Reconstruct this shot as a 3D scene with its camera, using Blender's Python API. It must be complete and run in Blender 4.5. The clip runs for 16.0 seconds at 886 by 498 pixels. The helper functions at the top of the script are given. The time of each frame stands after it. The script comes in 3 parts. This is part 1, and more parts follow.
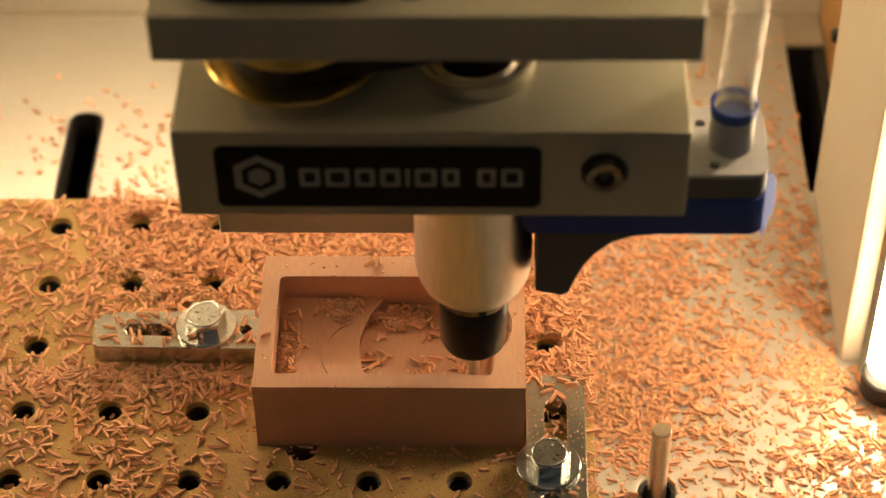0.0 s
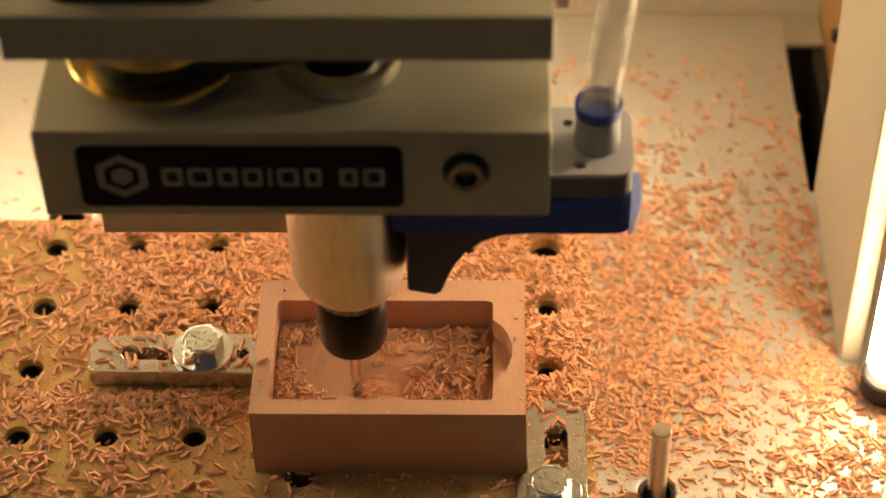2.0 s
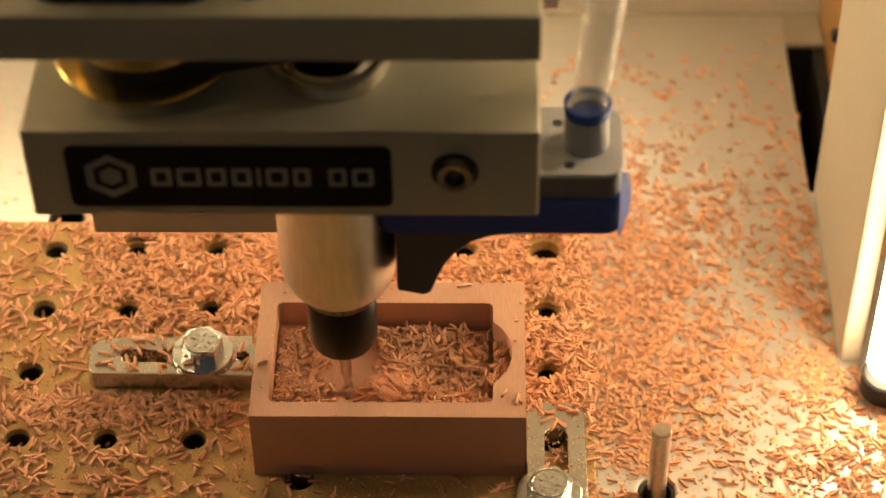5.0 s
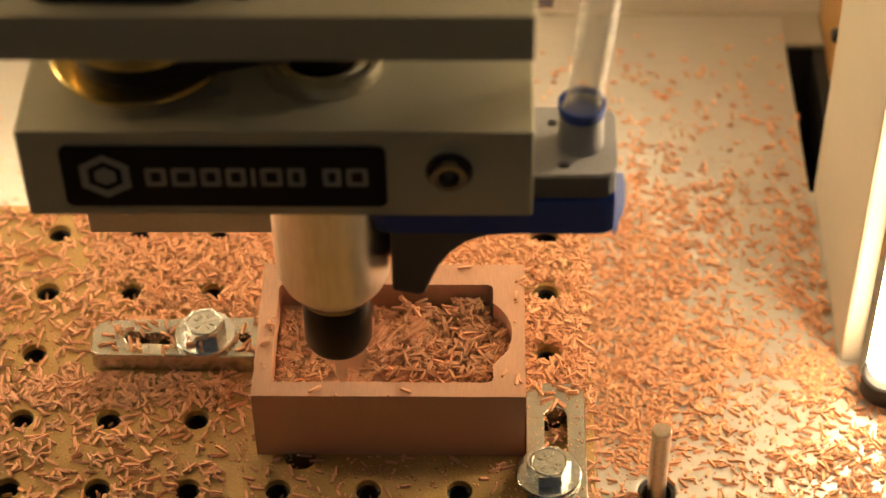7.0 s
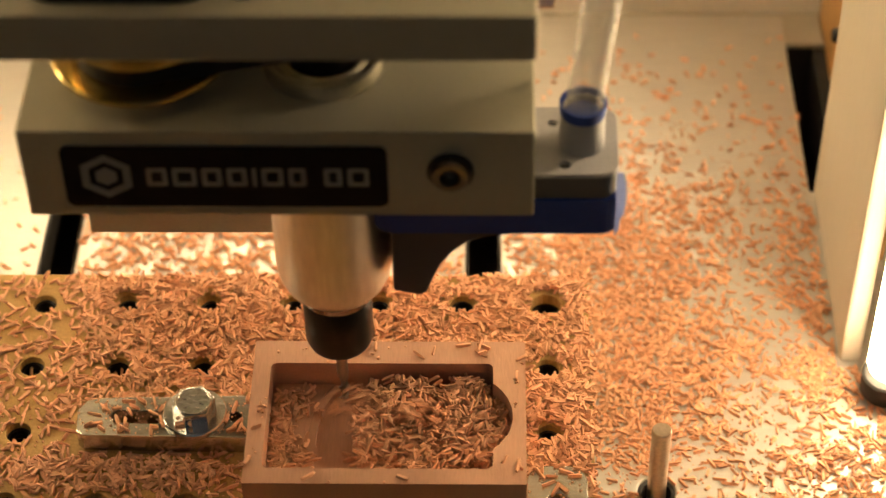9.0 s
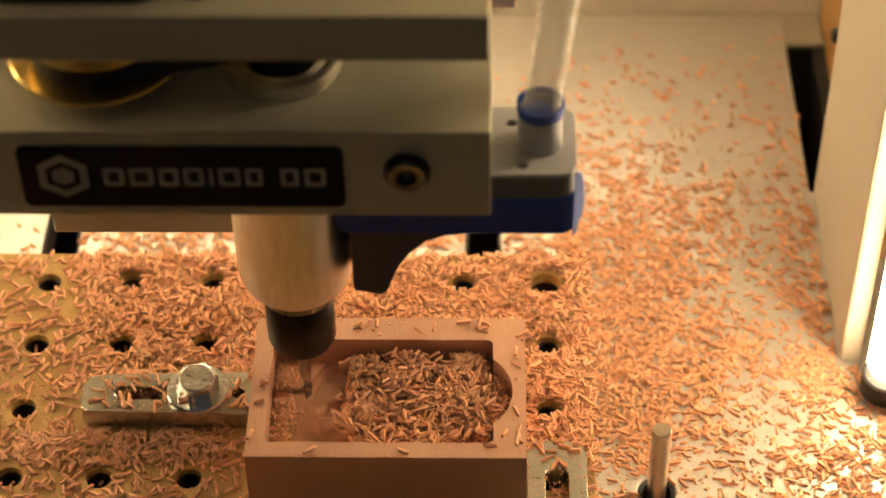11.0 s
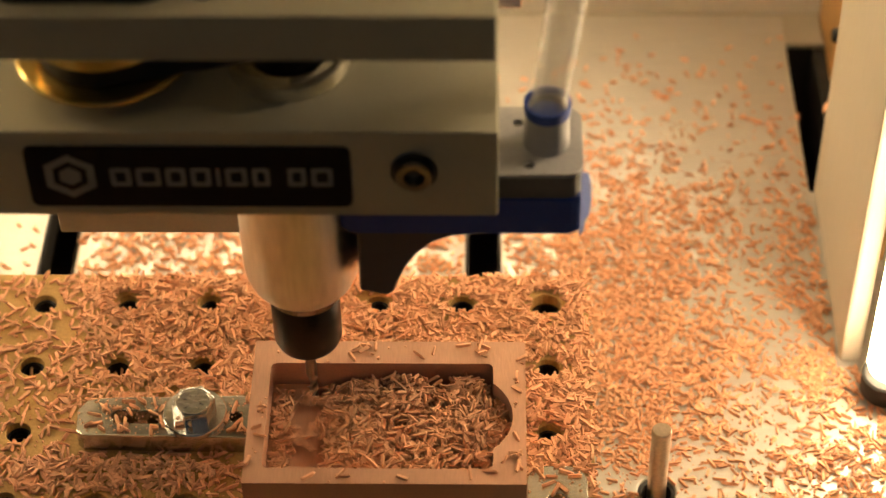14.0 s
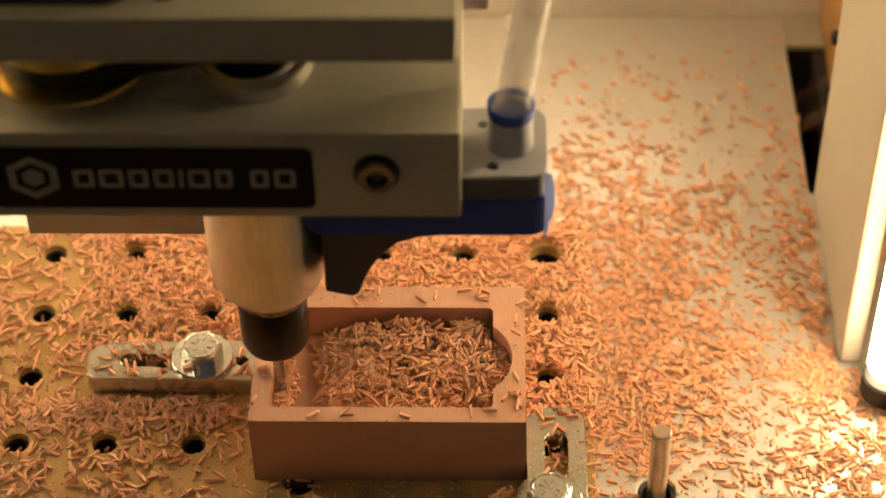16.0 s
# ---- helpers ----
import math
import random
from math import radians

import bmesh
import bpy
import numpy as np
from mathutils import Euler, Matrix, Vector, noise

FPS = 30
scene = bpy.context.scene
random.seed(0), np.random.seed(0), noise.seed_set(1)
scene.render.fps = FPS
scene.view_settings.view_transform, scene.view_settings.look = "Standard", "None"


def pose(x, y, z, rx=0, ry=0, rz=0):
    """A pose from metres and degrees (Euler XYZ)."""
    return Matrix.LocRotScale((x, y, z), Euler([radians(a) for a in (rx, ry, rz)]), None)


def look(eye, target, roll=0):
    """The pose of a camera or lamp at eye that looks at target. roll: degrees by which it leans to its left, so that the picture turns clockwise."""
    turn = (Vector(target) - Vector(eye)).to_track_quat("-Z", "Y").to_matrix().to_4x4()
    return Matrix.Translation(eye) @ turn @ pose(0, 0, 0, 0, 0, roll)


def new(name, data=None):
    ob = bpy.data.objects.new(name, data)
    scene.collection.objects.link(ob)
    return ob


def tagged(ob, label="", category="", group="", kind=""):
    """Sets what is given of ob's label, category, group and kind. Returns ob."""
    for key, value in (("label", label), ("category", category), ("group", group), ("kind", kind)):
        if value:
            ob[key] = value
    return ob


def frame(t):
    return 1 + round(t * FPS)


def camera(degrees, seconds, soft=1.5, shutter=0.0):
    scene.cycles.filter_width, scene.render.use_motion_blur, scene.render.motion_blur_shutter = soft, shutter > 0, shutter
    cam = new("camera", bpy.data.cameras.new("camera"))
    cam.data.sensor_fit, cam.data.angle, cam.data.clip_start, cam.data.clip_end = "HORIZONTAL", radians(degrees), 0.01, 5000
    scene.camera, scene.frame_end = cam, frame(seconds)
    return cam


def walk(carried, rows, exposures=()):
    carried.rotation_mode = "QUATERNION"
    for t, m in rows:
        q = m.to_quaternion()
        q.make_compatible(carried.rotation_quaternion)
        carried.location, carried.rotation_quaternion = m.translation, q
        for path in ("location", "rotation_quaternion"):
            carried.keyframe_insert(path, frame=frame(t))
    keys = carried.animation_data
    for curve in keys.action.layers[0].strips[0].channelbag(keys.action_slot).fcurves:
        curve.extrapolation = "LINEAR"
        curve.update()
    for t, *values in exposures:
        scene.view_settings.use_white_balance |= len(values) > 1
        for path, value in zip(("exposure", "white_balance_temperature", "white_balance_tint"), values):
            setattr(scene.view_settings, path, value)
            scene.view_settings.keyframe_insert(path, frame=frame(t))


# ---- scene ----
MM = 0.001
BOARD_TOP = 0.0360          # the plate's top is z = 0

# ---- camera: fixed on a tripod, a knock at the very end ----
cam = camera(23.73, 16.0, soft=1.4, shutter=0.4)
def eye_pose(nod=0.0):
    yaw, pitch, roll = -0.0315, 0.7895 - radians(nod), -0.0193
    f = Vector((math.sin(yaw) * math.cos(pitch), math.cos(yaw) * math.cos(pitch), -math.sin(pitch)))
    r = Vector((math.cos(yaw), -math.sin(yaw), 0))
    u = r.cross(f)
    r, u = r * math.cos(roll) + u * math.sin(roll), u * math.cos(roll) - r * math.sin(roll)
    m = Matrix((r, u, -f)).transposed().to_4x4()
    m.translation = Vector((0.13536, -0.37002, 0.46588 + BOARD_TOP))
    return m
EXPOSURE = 0.0
walk(cam, [(0.0, eye_pose()), (15.8, eye_pose()), (16.0, eye_pose(0.042))], exposures=[(0.0, EXPOSURE), (16.0, EXPOSURE)])
cam.data.dof.use_dof = True
cam.data.dof.focus_distance = 0.594
cam.data.dof.aperture_fstop = 11.5

# ---- light: two warm LED tubes on the gantry posts, an assumed rear strip, a dim room ----
world = bpy.data.worlds.new("world")
scene.world = world
world.use_nodes = True
world.node_tree.nodes["Background"].inputs[0].default_value = (0.80, 0.90, 1.0, 1)
world.node_tree.nodes["Background"].inputs[1].default_value = 0.02
LED_STRENGTH = 35.5
STRIP_STRENGTH = 62.0
LED_COLOUR = (1.0, 0.735, 0.43)

# daylight from the window of the room, behind the camera
day = bpy.data.lights.new("window_light", "AREA")
day.shape, day.size, day.size_y, day.energy, day.color = "RECTANGLE", 0.80, 0.60, 0.19, (0.84, 0.93, 1.0)
window_light = new("window_light", day)
window_light.matrix_basis = look((0.15, -0.905, 0.60), (0.10, 0.0, 0.10))

# ---- materials ----
def material(name, base, rough=0.5, metal=0.0, var=0.12, scale=60.0, bump=0.0, bump_scale=300.0, island=0.0, aniso=0.0, stretch=(1, 1, 1), spec=0.5, coat=0.0, trans=0.0, glow=0.0, second=None, blotch=12.0, sss=0.0):
    mat = bpy.data.materials.new(name)
    mat.use_nodes = True
    nt = mat.node_tree
    n, l = nt.nodes, nt.links
    b = n["Principled BSDF"]
    b.inputs["Roughness"].default_value = rough
    b.inputs["Metallic"].default_value = metal
    b.inputs["Specular IOR Level"].default_value = spec
    b.inputs["Coat Weight"].default_value = coat
    b.inputs["Transmission Weight"].default_value = trans
    b.inputs["Anisotropic"].default_value = aniso
    if sss:
        b.inputs["Subsurface Weight"].default_value = sss
        b.inputs["Subsurface Radius"].default_value = (0.0012, 0.0006, 0.0003)
        b.inputs["Subsurface Scale"].default_value = 1.0
    tc = n.new("ShaderNodeTexCoord")
    mp = n.new("ShaderNodeMapping")
    mp.inputs["Scale"].default_value = stretch
    l.new(tc.outputs["Object"], mp.inputs["Vector"])
    fine, broad = n.new("ShaderNodeTexNoise"), n.new("ShaderNodeTexNoise")
    fine.inputs["Scale"].default_value, fine.inputs["Detail"].default_value = scale * 10, 4
    broad.inputs["Scale"].default_value, broad.inputs["Detail"].default_value = blotch, 5
    l.new(mp.outputs[0], fine.inputs["Vector"])
    l.new(tc.outputs["Object"], broad.inputs["Vector"])
    add = n.new("ShaderNodeMath")
    add.operation = "MULTIPLY_ADD"
    l.new(fine.outputs["Fac"], add.inputs[0])
    add.inputs[1].default_value = 0.5
    half = n.new("ShaderNodeMath")
    half.operation = "MULTIPLY"
    half.inputs[1].default_value = 0.5
    l.new(broad.outputs["Fac"], half.inputs[0])
    l.new(half.outputs[0], add.inputs[2])
    value = add.outputs[0]
    if island:
        geo = n.new("ShaderNodeNewGeometry")
        mix = n.new("ShaderNodeMix")
        mix.inputs[0].default_value = island
        l.new(value, mix.inputs[2])
        l.new(geo.outputs["Random Per Island"], mix.inputs[3])
        value = mix.outputs[0]
    ramp = n.new("ShaderNodeValToRGB")
    dark = [c * (1 - var * 2) for c in base] if second is None else second
    light = [min(1, c * (1 + var)) for c in base]
    ramp.color_ramp.elements[0].position, ramp.color_ramp.elements[1].position = (0.3, 0.7) if not island else (0.1, 0.9)
    ramp.color_ramp.elements[0].color, ramp.color_ramp.elements[1].color = (*dark, 1), (*light, 1)
    l.new(value, ramp.inputs["Fac"])
    l.new(ramp.outputs["Color"], b.inputs["Base Color"])
    rr = n.new("ShaderNodeMapRange")
    rr.inputs["To Min"].default_value, rr.inputs["To Max"].default_value = max(0, rough * 0.75), min(1, rough * 1.25)
    l.new(add.outputs[0], rr.inputs["Value"])
    l.new(rr.outputs[0], b.inputs["Roughness"])
    if bump:
        bn, bp = n.new("ShaderNodeTexNoise"), n.new("ShaderNodeBump")
        bn.inputs["Scale"].default_value, bn.inputs["Detail"].default_value = bump_scale, 4
        l.new(mp.outputs[0], bn.inputs["Vector"])
        bp.inputs["Strength"].default_value, bp.inputs["Distance"].default_value = bump, 0.0005
        l.new(bn.outputs["Fac"], bp.inputs["Height"])
        l.new(bp.outputs["Normal"], b.inputs["Normal"])
    if glow:
        b.inputs["Emission Color"].default_value = (*LED_COLOUR, 1)
        b.inputs["Emission Strength"].default_value = glow
    return mat

M_PLATE = material("brushed_aluminium_plate", (0.57, 0.55, 0.50), 0.44, 0.5, 0.06, 60, 0.12, 500, stretch=(0.08, 1, 1), blotch=9)
M_MDF = material("mdf", (0.52, 0.335, 0.118), 0.85, 0, 0.18, 120, 0.35, 900, blotch=30)
M_BLOCK = material("modelling_board", (0.67, 0.37, 0.23), 0.6, 0, 0.07, 150, 0.15, 1500, stretch=(1, 0.15, 1), blotch=25)
M_CHIP = material("shavings", (0.95, 0.525, 0.31), 0.75, 0, 0.15, 80, 0.0, island=0.75)
def let_through(mat, colour, share):
    """Thin slivers pass some light."""
    n, l = mat.node_tree.nodes, mat.node_tree.links
    thin, mix = n.new("ShaderNodeBsdfTranslucent"), n.new("ShaderNodeMixShader")
    thin.inputs["Color"].default_value = (*colour, 1)
    mix.inputs[0].default_value = share
    l.new(n["Principled BSDF"].outputs[0], mix.inputs[1])
    l.new(thin.outputs[0], mix.inputs[2])
    l.new(mix.outputs[0], n["Material Output"].inputs["Surface"])
let_through(M_CHIP, (0.97, 0.56, 0.31), 0.24)
M_ZINC = material("clamp_aluminium", (0.58, 0.57, 0.52), 0.24, 0.95, 0.08, 80, 0.1, 600, stretch=(0.2, 1, 1), blotch=40)
M_BOLT = material("zinc_plated_steel", (0.70, 0.72, 0.70), 0.22, 1.0, 0.12, 150, 0.4, 520, blotch=200)
M_HEAD = material("bead_blasted_aluminium", (0.46, 0.44, 0.33), 0.46, 0.2, 0.06, 150, 0.12, 2500, blotch=25)
M_BLACK = material("black_label", (0.004, 0.004, 0.006), 0.5, 0, 0.1, 100, spec=0.15)
M_PRINT = material("grey_print", (0.27, 0.27, 0.25), 0.5, 0, 0.05, 100)
M_RUBBER = material("black_rubber", (0.012, 0.011, 0.010), 0.6, 0, 0.2, 90, 0.2, 900)
M_BRASS = material("brass", (0.74, 0.55, 0.20), 0.25, 1.0, 0.08, 90, blotch=60)
M_STEEL = material("turned_steel", (0.84, 0.80, 0.72), 0.37, 1.0, 0.10, 60, 0.06, 900, stretch=(1, 1, 0.15), blotch=50)
M_RING = material("dark_polished_steel", (0.22, 0.21, 0.19), 0.12, 1.0, 0.1, 80)
M_SATIN = material("satin_steel", (0.72, 0.68, 0.58), 0.3, 1.0, 0.1, 80, blotch=60)
M_NUT = material("black_oxide_nut", (0.02, 0.018, 0.016), 0.32, 0.6, 0.2, 90, blotch=80)
M_TOOL = material("carbide_tool", (0.55, 0.50, 0.44), 0.3, 1.0, 0.1, 120)
M_GREY = material("grey_printed_plastic", (0.34, 0.34, 0.36), 0.5, 0, 0.08, 120, 0.12, 2000, stretch=(1, 1, 6), blotch=40)
M_DARKGREY = material("dark_printed_plastic", (0.040, 0.044, 0.062), 0.5, 0, 0.12, 120, 0.12, 2000, stretch=(1, 1, 6))
# darker copy of the cap's grey, holding the shade of its front
M_CAP_SHADE = material("shaded_printed_plastic", (0.10, 0.098, 0.095), 0.5, 0, 0.12, 120, 0.12, 2000, stretch=(1, 1, 6))
M_BLUE = material("blue_masking_tape", (0.004, 0.044, 0.30), 0.6, 0, 0.12, 100, 0.25, 600)
M_FLAP = material("torn_tape", (0.42, 0.50, 0.85), 0.5, 0, 0.2, 100, 0.2, 500)
let_through(M_FLAP, (0.62, 0.70, 0.95), 0.5)
M_HOSE = material("clear_vinyl", (0.92, 0.90, 0.86), 0.06, 0, 0.02, 30, spec=0.9)
def see_through(mat, share):
    """Clear thin wall: mostly open, glossier towards its rim."""
    n, l = mat.node_tree.nodes, mat.node_tree.links
    clear, mix, edge, rng_ = n.new("ShaderNodeBsdfTransparent"), n.new("ShaderNodeMixShader"), n.new("ShaderNodeLayerWeight"), n.new("ShaderNodeMapRange")
    clear.inputs["Color"].default_value = (0.985, 0.98, 0.97, 1)
    edge.inputs["Blend"].default_value = 0.25
    rng_.inputs["To Min"].default_value, rng_.inputs["To Max"].default_value = share, 0.55
    l.new(edge.outputs["Facing"], rng_.inputs["Value"])
    l.new(rng_.outputs[0], mix.inputs[0])
    l.new(clear.outputs[0], mix.inputs[1])
    l.new(n["Principled BSDF"].outputs[0], mix.inputs[2])
    l.new(mix.outputs[0], n["Material Output"].inputs["Surface"])
see_through(M_HOSE, 0.12)
M_WHITE = material("white_panel", (0.78, 0.76, 0.70), 0.5, 0, 0.04, 40, 0.08, 300, blotch=8)
M_CREAM = material("painted_steel_cream", (0.45, 0.42, 0.34), 0.5, 0, 0.05, 80, 0.15, 200, stretch=(1, 1, 0.1), blotch=20)
M_BAMBOO = material("bamboo_ply", (0.50, 0.28, 0.09), 0.5, 0, 0.15, 60, 0.1, 200, stretch=(1, 1, 0.08), blotch=15)
# near-black; also stands in for shade in the slots and gaps
M_VOID = material("void_black", (0.02, 0.018, 0.016), 0.7, 0, 0.2, 50, 0.1, 200)
M_ROOM = material("room_paint", (0.07, 0.065, 0.06), 0.8, 0, 0.05, 5, blotch=2)
M_PINSTEEL = material("dowel_steel", (0.58, 0.50, 0.40), 0.3, 1.0, 0.12, 90, 0.15, 400, blotch=80)
M_LED = material("led_diffuser", (0.8, 0.8, 0.8), 0.5, glow=LED_STRENGTH)
# weaker glow for the unseen left tube, to hold down light on that side
M_LED_DIM = material("dim_led_diffuser", (0.8, 0.8, 0.8), 0.5, glow=LED_STRENGTH * 0.72)
M_STRIP = material("led_strip_diffuser", (0.8, 0.8, 0.8), 0.5, glow=STRIP_STRENGTH)

# ---- mesh helpers (plan sizes in millimetres) ----
def finish(name, bm, mat, parent=None, label="", bevel=0.0, smooth=False, segments=2):
    bmesh.ops.recalc_face_normals(bm, faces=bm.faces[:])
    me = bpy.data.meshes.new(name)
    bm.to_mesh(me)
    bm.free()
    me.materials.append(mat)
    if smooth:
        me.shade_smooth()
        me.set_sharp_from_angle(angle=radians(35))
    ob = new(name, me)
    if parent is not None:
        ob.parent = parent
    if bevel:
        mod = ob.modifiers.new("edge", "BEVEL")
        mod.width, mod.segments, mod.limit_method, mod.angle_limit = bevel * MM, segments, "ANGLE", radians(40)
    if label:
        ob["label"] = label
    return ob

def part(name, bm, mat, parent, label="", bevel=0.0, smooth=False):
    return finish(name, bm, mat, parent, label, bevel, smooth)

def empty(name, m=None):
    ob = new(name)
    ob.empty_display_size = 0.01
    if m is not None:
        ob.matrix_basis = m
    return ob

def box(x0, x1, y0, y1, z0, z1, bm=None):
    bm = bm or bmesh.new()
    v = [bm.verts.new((x * MM, y * MM, z * MM)) for z in (z0, z1) for x, y in ((x0, y0), (x1, y0), (x1, y1), (x0, y1))]
    for f in ((0, 1, 2, 3), (4, 5, 6, 7), (0, 1, 5, 4), (1, 2, 6, 5), (2, 3, 7, 6), (3, 0, 4, 7)):
        bm.faces.new([v[i] for i in f])
    return bm

def rounded(x0, x1, y0, y1, r, n=5):
    pts = []
    for cx, cy, a0 in ((x1 - r, y0 + r, -90), (x1 - r, y1 - r, 0), (x0 + r, y1 - r, 90), (x0 + r, y0 + r, 180)):
        for i in range(n + 1):
            a = radians(a0 + 90 * i / n)
            pts.append((cx + r * math.cos(a), cy + r * math.sin(a)))
    return pts

def ring_pts(cx, cy, r, n=20, a0=0.0):
    return [(cx + r * math.cos(a0 + 2 * math.pi * i / n), cy + r * math.sin(a0 + 2 * math.pi * i / n)) for i in range(n)]

def prism(outer, holes, z0, z1, bm=None, axis="z"):
    """A slab with openings right through it; axis 'y' stands it upright (outline in x and z)."""
    tmp = bmesh.new()
    edges = []
    for loop in (outer, *holes):
        vs = [tmp.verts.new((x * MM, y * MM, z0 * MM)) for x, y in loop]
        edges += [tmp.edges.new((vs[i], vs[(i + 1) % len(vs)])) for i in range(len(vs))]
    bmesh.ops.triangle_fill(tmp, use_beauty=True, use_dissolve=False, edges=edges)
    got = bmesh.ops.extrude_face_region(tmp, geom=tmp.faces[:])
    for v in got["geom"]:
        if isinstance(v, bmesh.types.BMVert):
            v.co.z = z1 * MM
    if axis == "y":
        for v in tmp.verts:
            v.co = Vector((v.co.x, v.co.z, v.co.y))
    bmesh.ops.recalc_face_normals(tmp, faces=tmp.faces[:])
    if bm is None:
        return tmp
    me = bpy.data.meshes.new("tmp")
    tmp.to_mesh(me)
    bm.from_mesh(me)
    tmp.free()
    bpy.data.meshes.remove(me)
    return bm

def lathe(profile, n=40, cx=0.0, cy=0.0, bm=None):
    """Turns (radius, z) pairs about a vertical axis."""
    bm = bm or bmesh.new()
    rows = []
    for r, z in profile:
        if r < 1e-6:
            rows.append([bm.verts.new((cx * MM, cy * MM, z * MM))])
        else:
            rows.append([bm.verts.new(((cx + r * math.cos(2 * math.pi * i / n)) * MM, (cy + r * math.sin(2 * math.pi * i / n)) * MM, z * MM)) for i in range(n)])
    for a, b in zip(rows, rows[1:]):
        for i in range(n):
            j = (i + 1) % n
            if len(a) == 1 and len(b) == 1:
                continue
            if len(a) == 1:
                bm.faces.new((a[0], b[i], b[j]))
            elif len(b) == 1:
                bm.faces.new((a[i], a[j], b[0]))
            else:
                bm.faces.new((a[i], a[j], b[j], b[i]))
    return bm

def turn(bm, m):
    bmesh.ops.transform(bm, matrix=m, verts=bm.verts[:])
    return bm

# ---- shavings: curved slivers, thousands, one mesh per heap ----
def sliver_mesh(name, places, rng):
    """places: rows of x, y, z (mm), heading, tilt, length."""
    ring = np.array(((-1, -1), (1, -1), (1, 1), (-1, 1)), float)
    us = np.array((-0.5, -0.3, 0.28, 0.5))
    taper = np.array((0.78, 1.0, 0.98, 0.7))
    verts, faces = [], []
    for x, y, z, a, t, ln in places:
        w, h, bend, roll = rng.uniform(0.37, 0.53), rng.uniform(0.27, 0.40), rng.gauss(0, 0.035), rng.uniform(0, 6.28)
        w, h = w * min(1, (ln + 0.5) / 2.2), h * min(1, (ln + 0.3) / 2.2)
        base = len(verts)
        ca, sa, ct, st = math.cos(a), math.sin(a), math.cos(t), math.sin(t)
        cr, sr = math.cos(roll), math.sin(roll)
        for u, k in zip(us, taper):
            off = bend * ln * (1 - 4 * u * u)
            for p, q in ring:
                ly, lz = p * w * k + off * cr, q * h * k + off * sr * 0.6
                ly, lz = ly * cr - lz * sr, ly * sr + lz * cr
                lx = u * ln
                X, Z = lx * ct - lz * st, lx * st + lz * ct
                verts.append(((x + X * ca - ly * sa) * MM, (y + X * sa + ly * ca) * MM, (z + Z) * MM))
        for r in range(3):
            for i in range(4):
                j = (i + 1) % 4
                faces.append((base + 4 * r + i, base + 4 * r + j, base + 4 * r + 4 + j, base + 4 * r + 4 + i))
        faces.append((base + 3, base + 2, base + 1, base))
        faces.append((base + 12, base + 13, base + 14, base + 15))
    me = bpy.data.meshes.new(name)
    me.from_pydata(verts, [], faces)
    me.materials.append(M_CHIP)
    me.shade_smooth()
    me.set_sharp_from_angle(angle=radians(84))
    return me

def scatter(rng, x0, x1, y0, y1, n, density, ground, layers=1.0, keep=None, longest=4.9):
    """Throws n slivers over a stretch; density(x, y) from 0 to 1 thins them, and heaps rise where it is dense."""
    rows = []
    for _ in range(n):
        x, y = rng.uniform(x0, x1), rng.uniform(y0, y1)
        d = density(x, y)
        if rng.random() > d or (keep and not keep(x, y)):
            continue
        lift = rng.random() * layers * d * d
        rows.append((x, y, ground(x, y) + 0.42 + lift, rng.uniform(0, 6.28), rng.gauss(0, 0.06 + 0.16 * min(1, lift)), rng.uniform(0.5, 1.0) * longest * (1 - 0.22 * smooth(60, 150, y) * (longest < 4.5))))
    return rows

def smooth(a, b, v):
    t = min(1.0, max(0.0, (v - a) / (b - a)))
    return t * t * (3 - 2 * t)

# ---- setting: machine plate, posts, walls ----
plate_slots = [rounded(-15.4, -3.0, -150, 196.5, 5), rounded(127.2, 139.2, -150, 196.5, 5), ring_pts(185.6, 25.1, 5.8, 28)]
plate = tagged(finish("machine_plate", prism([(-185, -200), (308, -200), (308, 156), (245.2, 156), (244.3, 251), (-122, 251), (-122, 156), (-185, 156)], plate_slots, -12, 0), M_PLATE, bevel=0.5),
               "brushed aluminium machine plate with two black slots", "machine plate", kind="structure")
# black sleeves added inside the slots, so that their lit walls stay dark
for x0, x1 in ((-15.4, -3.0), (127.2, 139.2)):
    tagged(finish("slot_blackout", prism(rounded(x0 + 0.05, x1 - 0.05, -149.9, 196.4, 4.9), [rounded(x0 + 0.9, x1 - 0.9, -149, 195.5, 4.2)], -11.9, -0.5), M_VOID), "added black sleeve that keeps the slot walls dark", "slot lining", kind="structure")
base_pan = tagged(finish("machine_base", box(-193, 316, -205, 290, -75, -70.2), M_VOID), "dark bottom of the machine under the plate", "machine base", kind="structure")
back = tagged(finish("wall_back", box(-193, 316, 255, 267, -70, 300), M_WHITE), "white rear panel of the machine", "wall", kind="structure")
ledge = tagged(finish("ledge", box(-121, 258.8, 236.2, 254.8, -3.5, -1.2), M_CREAM, bevel=0.4), "cream ledge behind the aluminium plate", "ledge", kind="structure")
# dark box added below the ledge: the gap's shade as colour
ledge_shade = tagged(finish("ledge_shade", box(-121, 258.8, 238, 254, -69, -3.6), M_VOID), "added dark box standing in for shade under the ledge", "rail", kind="structure")
side_r = tagged(finish("wall_right", box(259.3, 266, 123, 254.8, -3, 300), M_BAMBOO), "bamboo side panel of the machine", "wall", kind="structure")
side_l = tagged(finish("wall_left", box(-142.4, -135.7, 123, 254.8, -3, 300), M_BAMBOO), "bamboo side panel of the machine", "wall", kind="structure")
